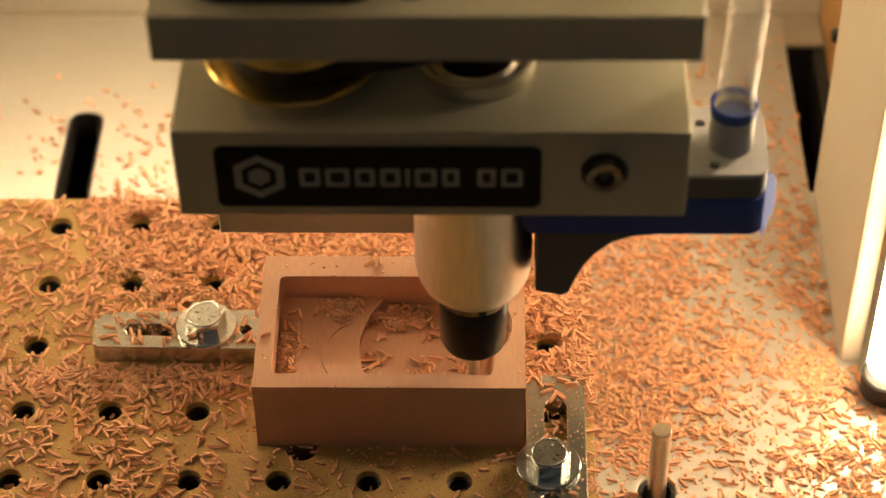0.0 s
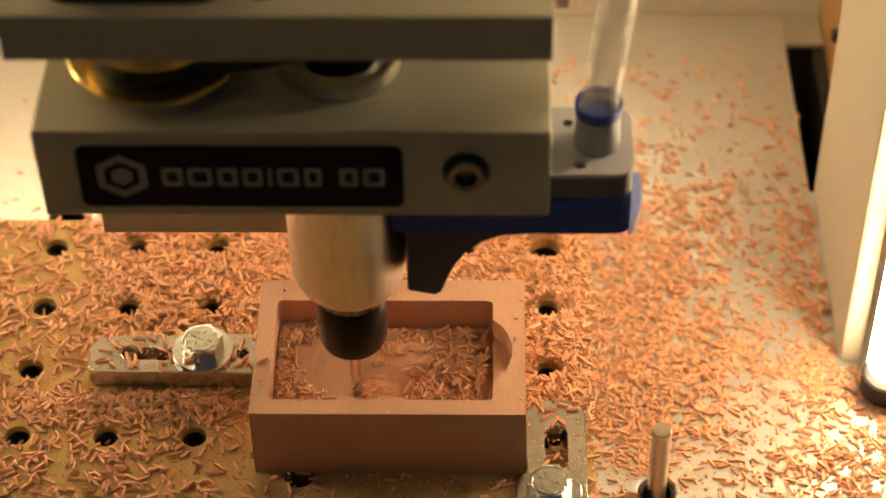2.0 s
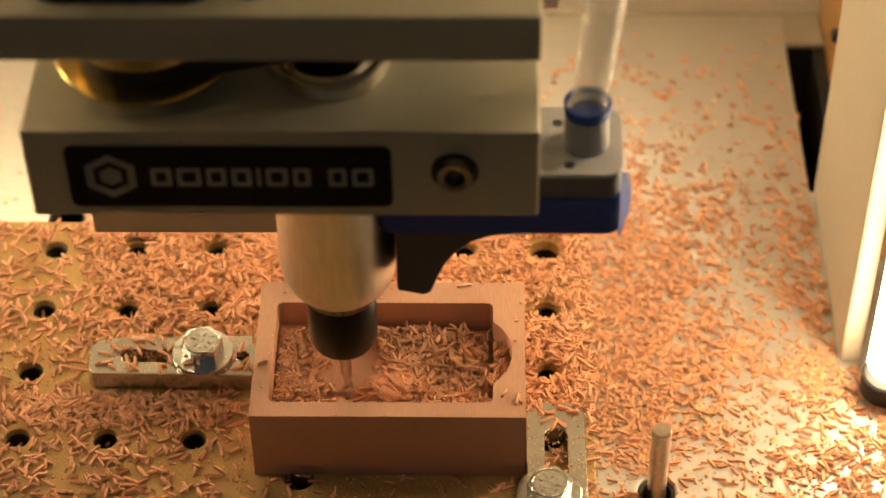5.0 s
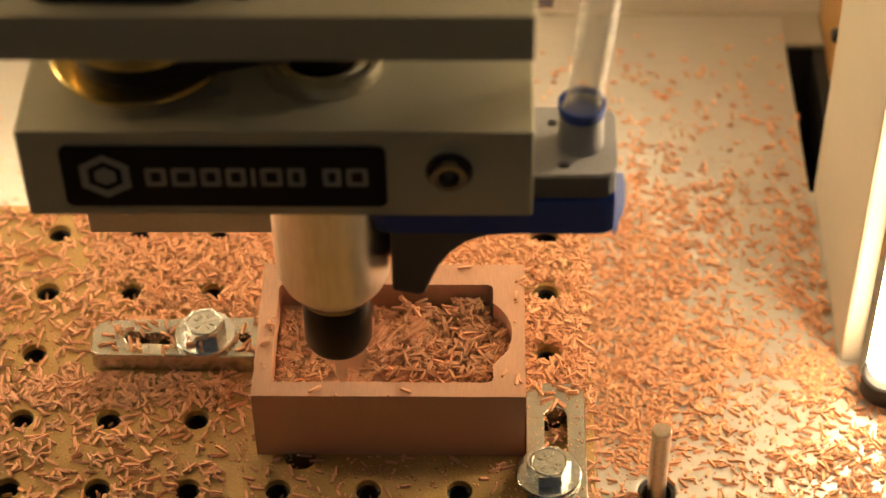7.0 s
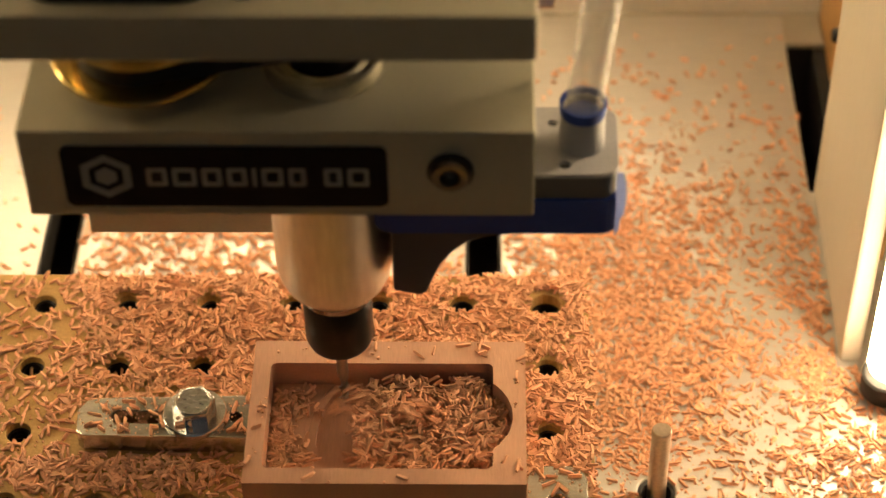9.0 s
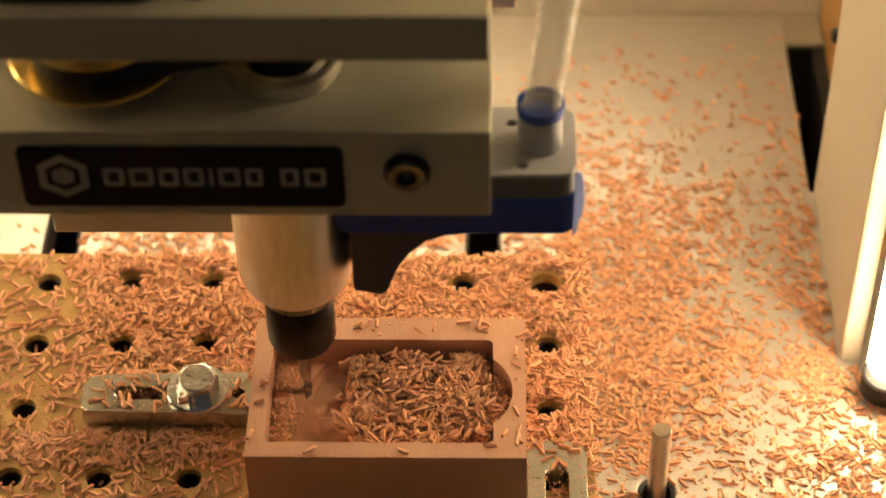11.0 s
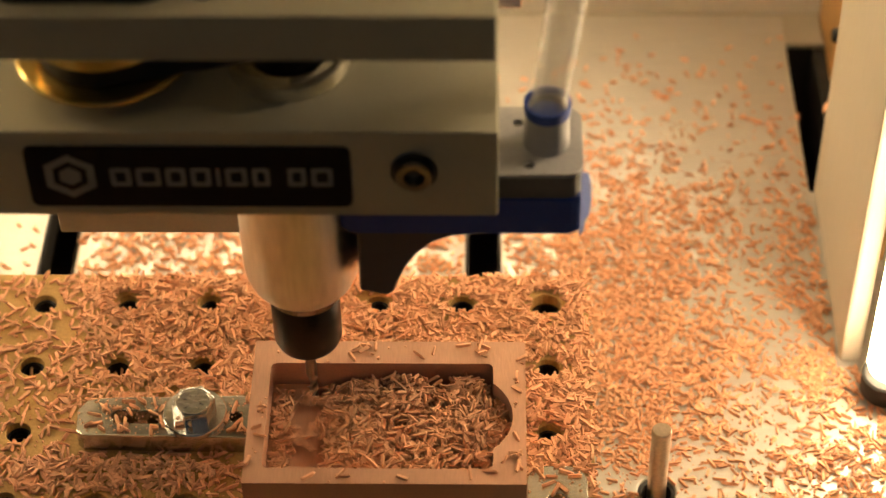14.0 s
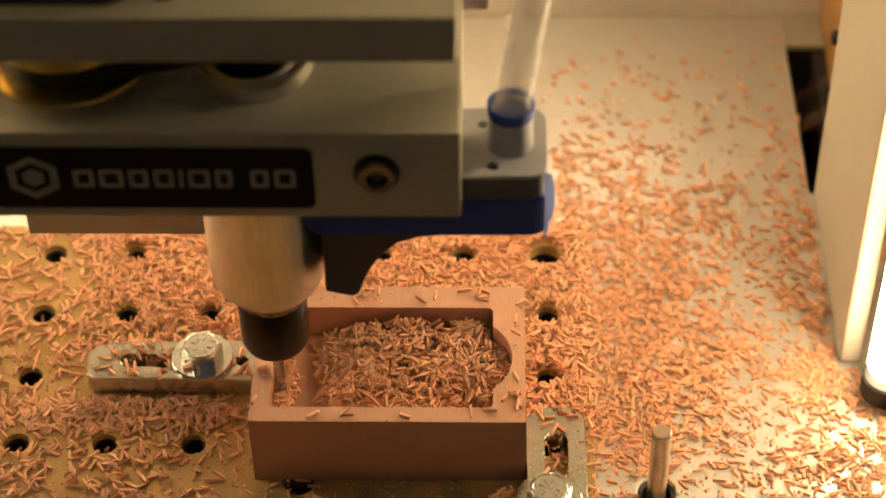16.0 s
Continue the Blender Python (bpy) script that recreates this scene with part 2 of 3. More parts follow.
for nm, b in (("wall_right_front", (308.5, 316, 64, 254.8, -70, 300)), ("wall_left_front", (-193, -185.5, 64, 254.8, -70, 300))):
    tagged(finish(nm, box(*b), M_WHITE), "white side panel of the machine", "wall", kind="structure")
# dark boxes that stand in for the shade beside the plate
for nm, b in (("gap_shade_right", (255, 268, 156.5, 236, -69, -3.2)), ("gap_shade_left", (-144, -131, 156.5, 236, -69, -3.2))):
    tagged(finish(nm, box(*b), M_VOID), "added dark box, shade of the gap beside the plate", "rail", kind="structure")
beam = empty("gantry_beam", pose(0.0618, 0.092, 0.215))
part("beam_body", box(-184, 184, -2, 14, -35, 35), M_HEAD, beam, "grey aluminium cross beam", bevel=0.8)
for dz in (-24, 24):
    part("guide_rail", box(-170, 170, -7, -2.1, dz - 5, dz + 5), M_STEEL, beam, "polished steel guide rail", bevel=0.5)
tagged(beam, "grey aluminium cross beam that carries the head", "gantry beam")
# unseen lamp, assumed from glare on the plate; added to brighten the rear
strip = empty("led_strip", pose(0.055, 0.2548, 0.131))
part("strip_channel", box(-142, 142, -3, 0, -9, 9), M_CREAM, strip, "cream aluminium channel")
part("strip_diffuser", box(-140, 140, -5.5, -3.1, -6, 6), M_STRIP, strip, "glowing warm white LED diffuser", bevel=1.0)
tagged(strip, "assumed LED strip, out of view on the white rear panel", "LED strip")
# added out of view, white and low, to throw light down on the head
bounce_roof = tagged(finish("ceiling", box(-193, 316, -60, 267, 300.5, 308), M_WHITE), "unseen white panel added to bounce light onto the head", "ceiling", kind="structure")
table = tagged(finish("table_top", box(-900, 1100, -935, 500, -110, -76), M_ROOM), "dark table under the machine", "table", kind="structure")
tagged(finish("room_wall_front", prism([(-900, -110), (1100, -110), (1100, 1400), (-900, 1400)], [[(-260, 290), (560, 290), (560, 910), (-260, 910)]], -935, -915, axis="y"), M_ROOM), "plain dim room wall with a window opening", "wall", kind="structure")
for nm, b in (("room_wall_left", (-920, -900, -935, 500, -110, 1400)), ("room_wall_right", (1100, 1120, -935, 500, -110, 1400)),
              ("room_wall_back", (-900, 1100, 500, 520, -110, 1400)), ("room_ceiling", (-900, 1100, -935, 500, 1400, 1420))):
    tagged(finish(nm, box(*b), M_ROOM), "plain dim room surface", "room surface", kind="structure")

def gantry_post(sign):
    mid = 61.8
    def mx(x): return x if sign > 0 else 2 * mid - x
    post = empty("gantry_post", pose(mx(249.6) * MM, 0.1176, 0))
    x0, x1 = (-3.4, 3.4)
    part("side_plate", box(x0, x1, -40.4, 38, 0.3, 299), M_CREAM, post, "cream painted side plate", bevel=1.2)
    tx, ty = 9.2 * sign, -53
    part("foot_cap", lathe([(0, 0.3), (6.6, 0.3), (7.8, 2.0), (8.1, 9.0), (7.3, 9.6), (0, 9.6)], 32, tx, ty), M_RUBBER, post, "black rubber end cap", smooth=True)
    tube = lathe([(0, 9.8), (3.5, 10.2), (6, 11.6), (7, 14.4), (7, 290), (6, 293), (0, 294)], 32, tx, ty)
    part("led_tube", tube, M_LED if sign > 0 else M_LED_DIM, post, "glowing warm white LED tube", smooth=True)
    # back channel added to block the tube's light from the post front
    arc = [radians(88 + sign * 2 + 46 * (i / 8 - 0.5) * 2) for i in range(9)]
    shell = [(tx + 8.0 * math.cos(a), ty + 8.0 * math.sin(a)) for a in arc] + [(tx + 7.3 * math.cos(a), ty + 7.3 * math.sin(a)) for a in reversed(arc)]
    part("tube_shield", prism(shell, [], 9.7, 294), M_CREAM, post, "added cream channel that keeps tube light off the post")
    part("tube_clip", prism(rounded(3.6 if sign > 0 else -6.6, 6.6 if sign > 0 else -3.6, -47, -40.6, 1), [], 150, 158), M_RUBBER, post)
    return tagged(post, "cream steel gantry post carrying a lit LED tube", "gantry post", "gantry posts")
gantry_post(1)
gantry_post(-1)

knob = empty("black_knob", pose(0.2592, 0.207, 0.027))
part("knob_head", turn(lathe([(0, 0), (2.4, 0), (2.7, 1), (2.7, 3.0), (2, 4), (0, 4.2)], 20), Matrix.Rotation(radians(-90), 4, "Y")), M_RUBBER, knob, smooth=True)
tagged(knob, "small black knob on the bamboo side panel", "knob")

pin = empty("dowel_pin", pose(0.1856, 0.0251, 0))
part("pin_body", lathe([(0, -11), (2.9, -11), (2.9, 28.6), (2.6, 29.0), (0, 29.1)], 28), M_PINSTEEL, pin, smooth=True)
part("hole_collar", lathe([(5.7, -11), (5.7, -0.6), (4.5, -0.9), (4.2, -11)], 28), M_RUBBER, pin, "black bored collar", smooth=True)
tagged(pin, "bare steel dowel pin in a hole of the plate", "dowel pin")

# ---- the bed: spoilboard ----
HOLES = [(i * 25.4, j * 25.4) for i in range(-2, 7) for j in range(-3, 5)]
def hole_radius(i, j):
    return 4.6 if (i, j) == (6, 4) else 3.6
board_holes = [ring_pts(i * 25.4, j * 25.4, hole_radius(i, j), 18) for i in range(-2, 7) for j in range(-3, 5)]
board_holes.append(ring_pts(82, 11.6, 4.3, 20))
board = tagged(finish("spoilboard", prism([(-62, -110), (165.3, -110), (165.3, 114), (-62, 114)], board_holes, -12.6, 0), M_MDF, bevel=0.35),
               "tan fibreboard spoilboard with a grid of bored holes", "spoilboard")

table_slab = tagged(finish("moving_table", box(-60, 163, -108, 112, -35.7, -12.75), M_ZINC, bevel=0.6), "aluminium moving table under the spoilboard", "moving table")
insert = bpy.data.meshes.new("hole_insert")
tmp = lathe([(3.5, -2.2), (2.9, -2.6), (2.75, -4), (3.1, -4.3), (2.75, -4.6), (2.75, -5.6), (3.1, -5.9), (2.75, -6.2), (2.75, -12)], 16)
tmp.to_mesh(insert)
tmp.free()
insert.materials.append(M_NUT)
for hx, hy in HOLES:
    if (hx, hy) != (6 * 25.4, 4 * 25.4):
        ob = new("hole_insert", insert)
        ob.parent, ob.location = board, (hx * MM, hy * MM, 0)

# plain dark sleeve added to give the wide hole its inner shade
part("hole_insert", lathe([(4.55, -4.0), (4.2, -4.4), (4.1, -12.4)], 20, 152.4, 101.6), M_NUT, board)

# ---- the workpiece ----
BX0, BX1, BY0, BY1, BH = 69.5, 145.4, 12.7, 63.6, 25.3
FLOOR, STEP, SHELF = 13.6, 16.0, 18.6
pocket = rounded(74.4, 136.4, 17.9, 55.4, 1.8)
bulge = []
for i in range(13):
    a = radians(-49.2 + 98.4 * i / 12)
    bulge.append((max(136.42, 126.3 + 15.5 * math.cos(a)), 36.4 + 15.5 * math.sin(a)))
pocket_top = rounded(74.4, 136.4, 17.9, 55.4, 1.8)[:6] + bulge + rounded(74.4, 136.4, 17.9, 55.4, 1.8)[6:]
outline = [(BX0, BY0), (BX1, BY0), (BX1, BY1), (BX0, BY1)]
workpiece = empty("workpiece")
body = box(BX0, BX1, BY0, BY1, 0.05, FLOOR)
prism(outline, [pocket], FLOOR, SHELF, body)
prism(outline, [pocket_top], SHELF, BH, body)
part("block", body, M_BLOCK, workpiece, "reddish-brown modelling board block with a milled pocket")
tagged(workpiece, "reddish-brown modelling board block with half-milled pocket", "workpiece")
# the layer still to be cut, in crescents that the cutter takes one by one
LAYER_X = [98.0, 95.6, 93.6, 91.6, 89.6, 87.4, 85.2, 83.0, 81.0, 79.0, 77.2]
LAYER_T = [2.1, 3.7, 5.2, 6.7, 8.15, 9.5, 10.9, 12.2, 13.5, 14.8, 99]
def crescent_edge(x, n=14):
    pts = []
    for i in range(n + 1):
        y = 17.95 + (55.35 - 17.95) * i / n
        pts.append((min(135.0, x + 30 - math.sqrt(900 - (y - 36.6) ** 2)), y))
    return pts
layers = []
for k, x in enumerate(LAYER_X):
    right = crescent_edge(x)
    left = crescent_edge(LAYER_X[k + 1]) if k + 1 < len(LAYER_X) else [(74.45, y) for _, y in right]
    outline_k = right + left[::-1]
    layers.append(part("uncut_layer", prism(outline_k, [], FLOOR - 0.6, STEP - 0.04 * (k % 2) + (0.35 if k >= 6 else 0.0)), M_BLOCK, workpiece))

mark = []
for r in (14.0, 13.3):
    arc = [radians(118 + 128 * i / 20) for i in range(21)]
    mark.append([(101.2 + r * math.cos(a), 33.4 + r * math.sin(a)) for a in arc])
cutter_mark = part("cutter_mark", prism(mark[0] + mark[1][::-1], [], FLOOR, STEP + 0.5), M_BLOCK, workpiece, "thin ridge left by the cutter")

# ---- clamps ----
def hex_bolt(parent, x, y, z, spin):
    part("washer", lathe([(3.3, z), (9.0, z), (9.1, z + 0.3), (9.1, z + 1.3), (8.8, z + 1.6), (3.3, z + 1.6)], 40, x, y), M_BOLT, parent, "zinc washer", smooth=True)
    bm = bmesh.new()
    prism(ring_pts(x, y, 6.2, 6, spin), [], z + 1.6, z + 6.0, bm)
    lathe([(0, z + 5.9), (5.35, z + 5.9), (5.0, z + 6.3), (4.7, z + 6.3), (4.5, z + 6.15), (0, z + 6.17)], 30, x, y, bm)
    bolt = part("bolt", bm, M_BOLT, parent, "zinc plated hexagon bolt", bevel=0.18)
    for i, (a, r) in enumerate(((70, 2.6), (115, 2.7), (160, 2.5), (-20, 2.6), (-55, 2.6), (230, 2.6))):
        m = pose(x * MM, y * MM, (z + 6.15) * MM, 0, 0, a) @ pose(r * MM, 0, 0)
        part("head_mark", turn(box(-0.65, 0.65, -0.2, 0.2, 0, 0.28), m), M_BOLT, bolt)
    part("shank", lathe([(0, -9), (2.9, -9), (2.9, z + 1), (0, z + 1)], 20, x, y), M_BOLT, parent, smooth=True)

clamp_l = empty("side_clamp")
prof = [(18.2, 45.8), (20, 44.2), (69.3, 43.4), (69.3, 59.4), (25, 58.2), (20, 57.2), (17.6, 53.5)]
slot = [(29, 48.9), (55.5, 48.3), (56.6, 50.6), (55.5, 53.0), (29, 53.4), (27.6, 51.2)]
part("clamp_bar", prism(prof, [slot, ring_pts(63.2, 51.2, 1.7, 16)], 0.05, 7.0), M_ZINC, clamp_l, "slotted aluminium bar", bevel=0.5)
hex_bolt(clamp_l, 51.6, 51.6, 7.05, 0.22)
tagged(clamp_l, "slotted aluminium clamp bolted against the block", "clamp", "work clamps")

clamp_r = empty("side_clamp")
bar = rounded(145.8, 162.6, -46, 34.2, 5.5)
part("clamp_bar", prism(bar, [rounded(151.0, 157.4, 2, 24.6, 3.1), ring_pts(152.4, -11.2, 2.3, 18)], 0.05, 6.6), M_ZINC, clamp_r, "slotted aluminium bar", bevel=0.5)
hex_bolt(clamp_r, 151.8, 0.2, 6.65, 0.06)
tagged(clamp_r, "slotted aluminium clamp bolted beside the block", "clamp", "work clamps")

# ---- shavings lying on the bed and on the plate ----
rng = random.Random(4)
def near_hole(x, y):
    i, j = round(x / 25.4), round(y / 25.4)
    return math.hypot(x - i * 25.4, y - j * 25.4) < (6.2 if (i, j) == (6, 4) else 4.5) and -2 <= i <= 6 and -3 <= j <= 4
def board_density(x, y):
    n = noise.noise(Vector((x * 0.06, y * 0.06, 3.0))) * 0.5 + noise.noise(Vector((x * 0.2, y * 0.2, 7.0))) * 0.35
    rear = smooth(56, 76, y) * (0.12 + 0.88 * smooth(2, 34, x + 0.25 * (y - 100))) * (1 - 0.55 * smooth(108, 114, y))
    right = smooth(143, 147, x) * smooth(14, 34, y)
    left = (smooth(24, 34, y) * smooth(46, 38, y) * 0.5 + 0.10 * smooth(-32, -10, y) * smooth(48, 26, y)) * smooth(70, 58, x) * (0.6 + 0.4 * smooth(-5, 25, x))
    mid = 0.42 * smooth(42, 62, y) * smooth(72, 66, x) * (0.3 + 0.7 * smooth(0, 30, x))
    left_mid = 0.13 * smooth(72, 52, x) + 0.03
    front = 0.0 if x > 66 and y < 13 else left_mid
    d = max(rear, right, left, mid, front) * (0.95 + n)
    if 60 < x < 146 and y < 12.5:
        d = 0.03
    if x > 145 and y < 10:
        d = 0.25
    return max(0.0, min(1.0, d))
def on_board(x, y):
    if BX0 - 0.6 < x < BX1 + 0.6 and BY0 - 0.6 < y < BY1 + 0.6:
        return False
    if 15 < x < 70 and 43 < y < 60 or 145 < x < 163.5 and y < 35:
        return False
    return not near_hole(x, y)
rows = scatter(rng, -40, 165, -60, 113.5, 36000, board_density, lambda x, y: 0.0, 2.6, on_board)
for hx, hy in HOLES:          # fallen into the bored holes
    for _ in range(rng.randint(1, 3)):
        rows.append((hx + rng.uniform(-1, 1), hy + rng.uniform(-1, 1), -5.5 + rng.uniform(-1, 2), rng.uniform(0, 6.28), rng.uniform(-0.5, 0.5), rng.uniform(2.6, 3.6)))
for _ in range(16):
    rows.append((152.4 + rng.uniform(-2.6, 2.6), 101.6 + rng.uniform(-2.6, 2.6), -7 + rng.uniform(-2, 3), rng.uniform(0, 6.28), rng.uniform(-0.9, 0.9), rng.uniform(2.6, 3.8)))
# a few on the clamps, the bolts and the block's rim
for x0, x1, y0, y1, z, n in ((17, 45, 45, 58, 7.0, 24), (28, 45, 49, 53, 2.0, 26), (57, 69, 45, 58, 7.0, 9), (47, 55, 46, 50, 9.0, 5), (147, 162, 24, 34, 6.6, 12), (152.4, 156, 4, 22, 1.2, 14), (147, 162, -10, 24, 6.6, 4),
                             (92, 108, 58.5, 62, BH, 2), (70, 73, 30, 34, BH, 1)):
    for _ in range(n):
        rows.append((rng.uniform(x0, x1), rng.uniform(y0, y1), z + 0.45, rng.uniform(0, 6.28), rng.gauss(0, 0.08), rng.uniform(2.4, 4.6)))
for _ in range(2600):        # crumbs and dust
    x, y = rng.uniform(-20, 165), rng.uniform(-30, 66)
    if on_board(x, y):
        rows.append((x, y, 0.12, rng.uniform(0, 6.28), 0, rng.uniform(0.4, 1.1)))
for x0, x1, y0, y1, z in ((17, 69, 44.5, 58, 7.0), (146.5, 162, -20, 33, 6.6)):
    for _ in range(170):
        rows.append((rng.uniform(x0, x1), rng.uniform(y0, y1), z + 0.1, rng.uniform(0, 6.28), 0, rng.uniform(0.25, 0.7)))
for _ in range(70):
    x, y = rng.uniform(69.8, 145), rng.uniform(13, 63.4)
    if not (74 < x < 142 and 17.6 < y < 55.8):
        rows.append((x, y, BH + 0.2, rng.uniform(0, 6.28), 0, rng.uniform(0.4, 1.1)))
bed_chips = tagged(new("bed_shavings", sliver_mesh("bed_shavings", rows, rng)), "orange shavings heaped over the spoilboard", "shavings", kind="stuff")

def plate_density(x, y):
    x, y = 135.4 + (x - 135.4) * 0.9536, -370 + (y + 370) * 0.9536
    n = noise.noise(Vector((x * 0.045, y * 0.045, 11.0))) * 0.45 + noise.noise(Vector((x * 0.16, y * 0.16, 5.0))) * 0.5
    if x > 150:
        d = 0.95 * smooth(238, 174, x) * smooth(170, 60, y) * smooth(12, 44, y) + 0.16 * smooth(235, 120, y) + 0.05 * smooth(60, 10, y) + 0.24 * smooth(204, 230, x) * smooth(60, 10, y) + 0.55 * smooth(222, 238, x) * smooth(165, 110, y)
        d *= max(0.2 + smooth(-0.2, 0.25, n + 0.28 * smooth(200, 160, x) * smooth(110, 60, y)), 0.85 * smooth(208, 185, x) * smooth(150, 120, y))
    else:
        d = 0.95 * smooth(146, 108, y) * smooth(-4, 22, x) + 0.14 * smooth(190, 130, y) * smooth(-30, 10, x) + 0.05 * smooth(200, 130, y)
        d *= 0.75 + n
    return max(0.0, min(0.85, d))
def on_plate(x, y):
    for a, b in ((-15.4, -3.0), (127.2, 139.2)):
        if a - 0.8 < x < b + 0.8 and y < 196:
            return False
    if math.hypot(x - 185.6, y - 25.1) < 5.7:
        return False
    return not (x < 166.5 and y < 116) and not (x > 244.8 and y > 75)
rows = scatter(rng, 158, 262, -35, 246, 17500, plate_density, lambda x, y: 0.0, 1.6, on_plate, 4.3)
rows += scatter(rng, -80, 164, 112, 240, 11000, plate_density, lambda x, y: 0.0, 1.2, on_plate, 4.3)
for _ in range(60):
    rows.append((rng.uniform(247, 254), rng.uniform(160, 234), -69.5, rng.uniform(0, 6.28), 0, rng.uniform(3, 5)))
for _ in range(16000):        # crumbs and dust
    x, y = rng.uniform(164, 246), rng.uniform(-35, 200)
    if rng.random() < 1.1 * plate_density(x, y) and on_plate(x, y):
        rows.append((x, y, 0.12, rng.uniform(0, 6.28), 0, rng.uniform(0.4, 1.3)))
plate_chips = tagged(new("plate_shavings", sliver_mesh("plate_shavings", rows, rng)), "orange shavings strewn over the aluminium plate", "shavings", kind="stuff")

# ---- shavings in the pocket, in small heaps thrown by the cutter ----
pocket_chips = empty("pocket_shavings")
tagged(pocket_chips, "loose orange shavings gathering in the milled pocket", "shavings")
heaps = []
def heap(x, y, z, n, spread, deep):
    rws = []
    for _ in range(n):
        a, r = rng.uniform(0, 6.28), spread * math.sqrt(rng.random())
        px_, py_ = x + r * math.cos(a), y + r * math.sin(a)
        px_, py_ = min(140.0 if z > SHELF - 0.5 and 26 < py_ < 47 else 134.5, max(76.2, px_)), min(53.6, max(19.8, py_))
        rws.append((px_ - x, py_ - y, 0.4 + rng.random() * deep, rng.uniform(0, 6.28), rng.gauss(0, 0.3), rng.uniform(2.6, 4.8)))
    me = sliver_mesh("heap", rws, rng)
    ob = new("heap", me)
    ob.parent = pocket_chips
    ob["kind"] = "stuff"
    return ob, (x, y, z)

# ---- milling head ----
AXIS_Y = 19.1
head = empty("milling_head", pose(0.1311, AXIS_Y * MM, BOARD_TOP))
tagged(head, "grey aluminium milling head with spindle and blue-taped dust nozzle", "milling head")
part("mount_block", prism([(-71.1, -22.5), (51.6, -22.5), (51.6, 30), (-71.1, 30)], [], 107.5, 134.7), M_HEAD, head, "bead-blasted grey aluminium spindle mount", bevel=0.6)
label = part("name_plate", prism(rounded(-61.3, 16.5, 110.9, 130.3, 2.2), [], -22.95, -22.45, axis="y"), M_BLACK, head, "black name plate with grey printing")
hexo = ring_pts(-50.9, 120.9, 6.9, 6, math.pi / 2)
part("logo_shape", prism(hexo, [ring_pts(-50.9, 120.9, 4.7, 6, math.pi / 2)], -23.1, -22.9, axis="y"), M_PRINT, label, "grey hexagon")
part("logo_shape", prism(ring_pts(-50.9, 120.9, 2.9, 6, math.pi / 2), [], -23.1, -22.9, axis="y"), M_PRINT, label)
x = -41.3
for w in (5.4, 6.2, 5.2, 5.2, 1.4, 5.6, 4.6, 0, 4.8, 5.6):
    if not w:
        x += 3.0
        continue
    tall = rounded(x, x + w - 0.4, 117.8, 123.6, 0.6 if w > 2 else 0.3, 3)
    inner = [rounded(x + 1.2, x + w - 1.6, 119.0, 122.4, 0.5, 3)] if w > 2 else []
    part("print_bar", prism(tall, inner, -23.1, -22.9, axis="y"), M_PRINT, label)
    x += w + 0.85
screw = bmesh.new()
lathe([(0, 0), (2.3, 0), (2.6, 2.6), (4.2, 2.8), (4.7, 2.2), (4.9, -1)], 32, 0, 0, screw)
M_SCREW = material("dark_socket_screw", (0.30, 0.27, 0.22), 0.36, 1.0, 0.15, 120)
turn(screw, pose(31.5 * MM, -22.6 * MM, 122.5 * MM, 90, 0, 0))
cap = part("cap_screw", screw, M_SCREW, head, "countersunk socket cap screw", smooth=True)
part("washer", turn(lathe([(4.9, -0.2), (5.6, -0.2), (5.6, 0.7), (4.9, 0.7)], 32), pose(31.5 * MM, -22.6 * MM, 122.5 * MM, 90, 0, 0)), M_RUBBER, cap, smooth=True)
part("top_plate", prism([(-70.8, -32.8), (51.2, -32.8), (51.2, 38), (-70.8, 38)], [], 165.1, 177.7), M_HEAD, head, "bead-blasted grey aluminium top plate", bevel=0.6)
part("top_seal", box(6, 50.5, -31.5, 30, 164.3, 165.05), M_RUBBER, head)
part("brass_pulley", lathe([(0, 135.0), (14, 135.0), (13.6, 139.4), (21.4, 139.7), (21.9, 140.2), (21.9, 140.9), (21.4, 141.4), (16.6, 141.4), (16.0, 140.2), (13.2, 140.2), (13.2, 146.6), (17.2, 146.8), (17.7, 147.4), (17.7, 156), (0, 156)], 48, -43.0, 1.8), M_BRASS, head, "polished brass drive pulley", smooth=True)
def belt_loop():
    loops = []
    for grow in (0.0, -1.1):
        loops.append([(cx + (r + grow) * math.cos(radians(a0 + 180 * i / 16)), cy + (r + grow) * math.sin(radians(a0 + 180 * i / 16)))
                      for cx, cy, r, a0 in ((-43.0, 1.8, 16.4, 90), (0.6, 3.2, 6.2, -90)) for i in range(17)])
    return prism(loops[0], [loops[1]], 141.6, 146.4)
part("drive_belt", belt_loop(), M_RUBBER, head, "black toothed drive belt")
part("bearing_cap", lathe([(9.2, 134.9), (9.2, 137.6), (10.0, 138.0), (11.6, 137.0), (12.4, 138.4), (13.8, 139.2), (14.8, 138.8), (15.1, 137.6), (15.1, 134.9)], 48, 0.6, 3.2), M_SATIN, head, "shiny steel bearing cap", smooth=True)
part("spindle_pulley", lathe([(0, 135.2), (8.2, 135.2), (8.2, 147.2), (10.6, 147.4), (10.6, 155), (0, 155)], 36, 0.6, 3.2), M_NUT, head, smooth=True)
spindle = part("spindle", lathe([(0, 60.6), (9.9, 60.6), (10.9, 60.9), (12.3, 62.2), (13.9, 64.4), (14.9, 67.0), (15.4, 70.5), (15.4, 107.6), (0, 107.6)], 64), M_STEEL, head, "polished steel spindle body", smooth=True)
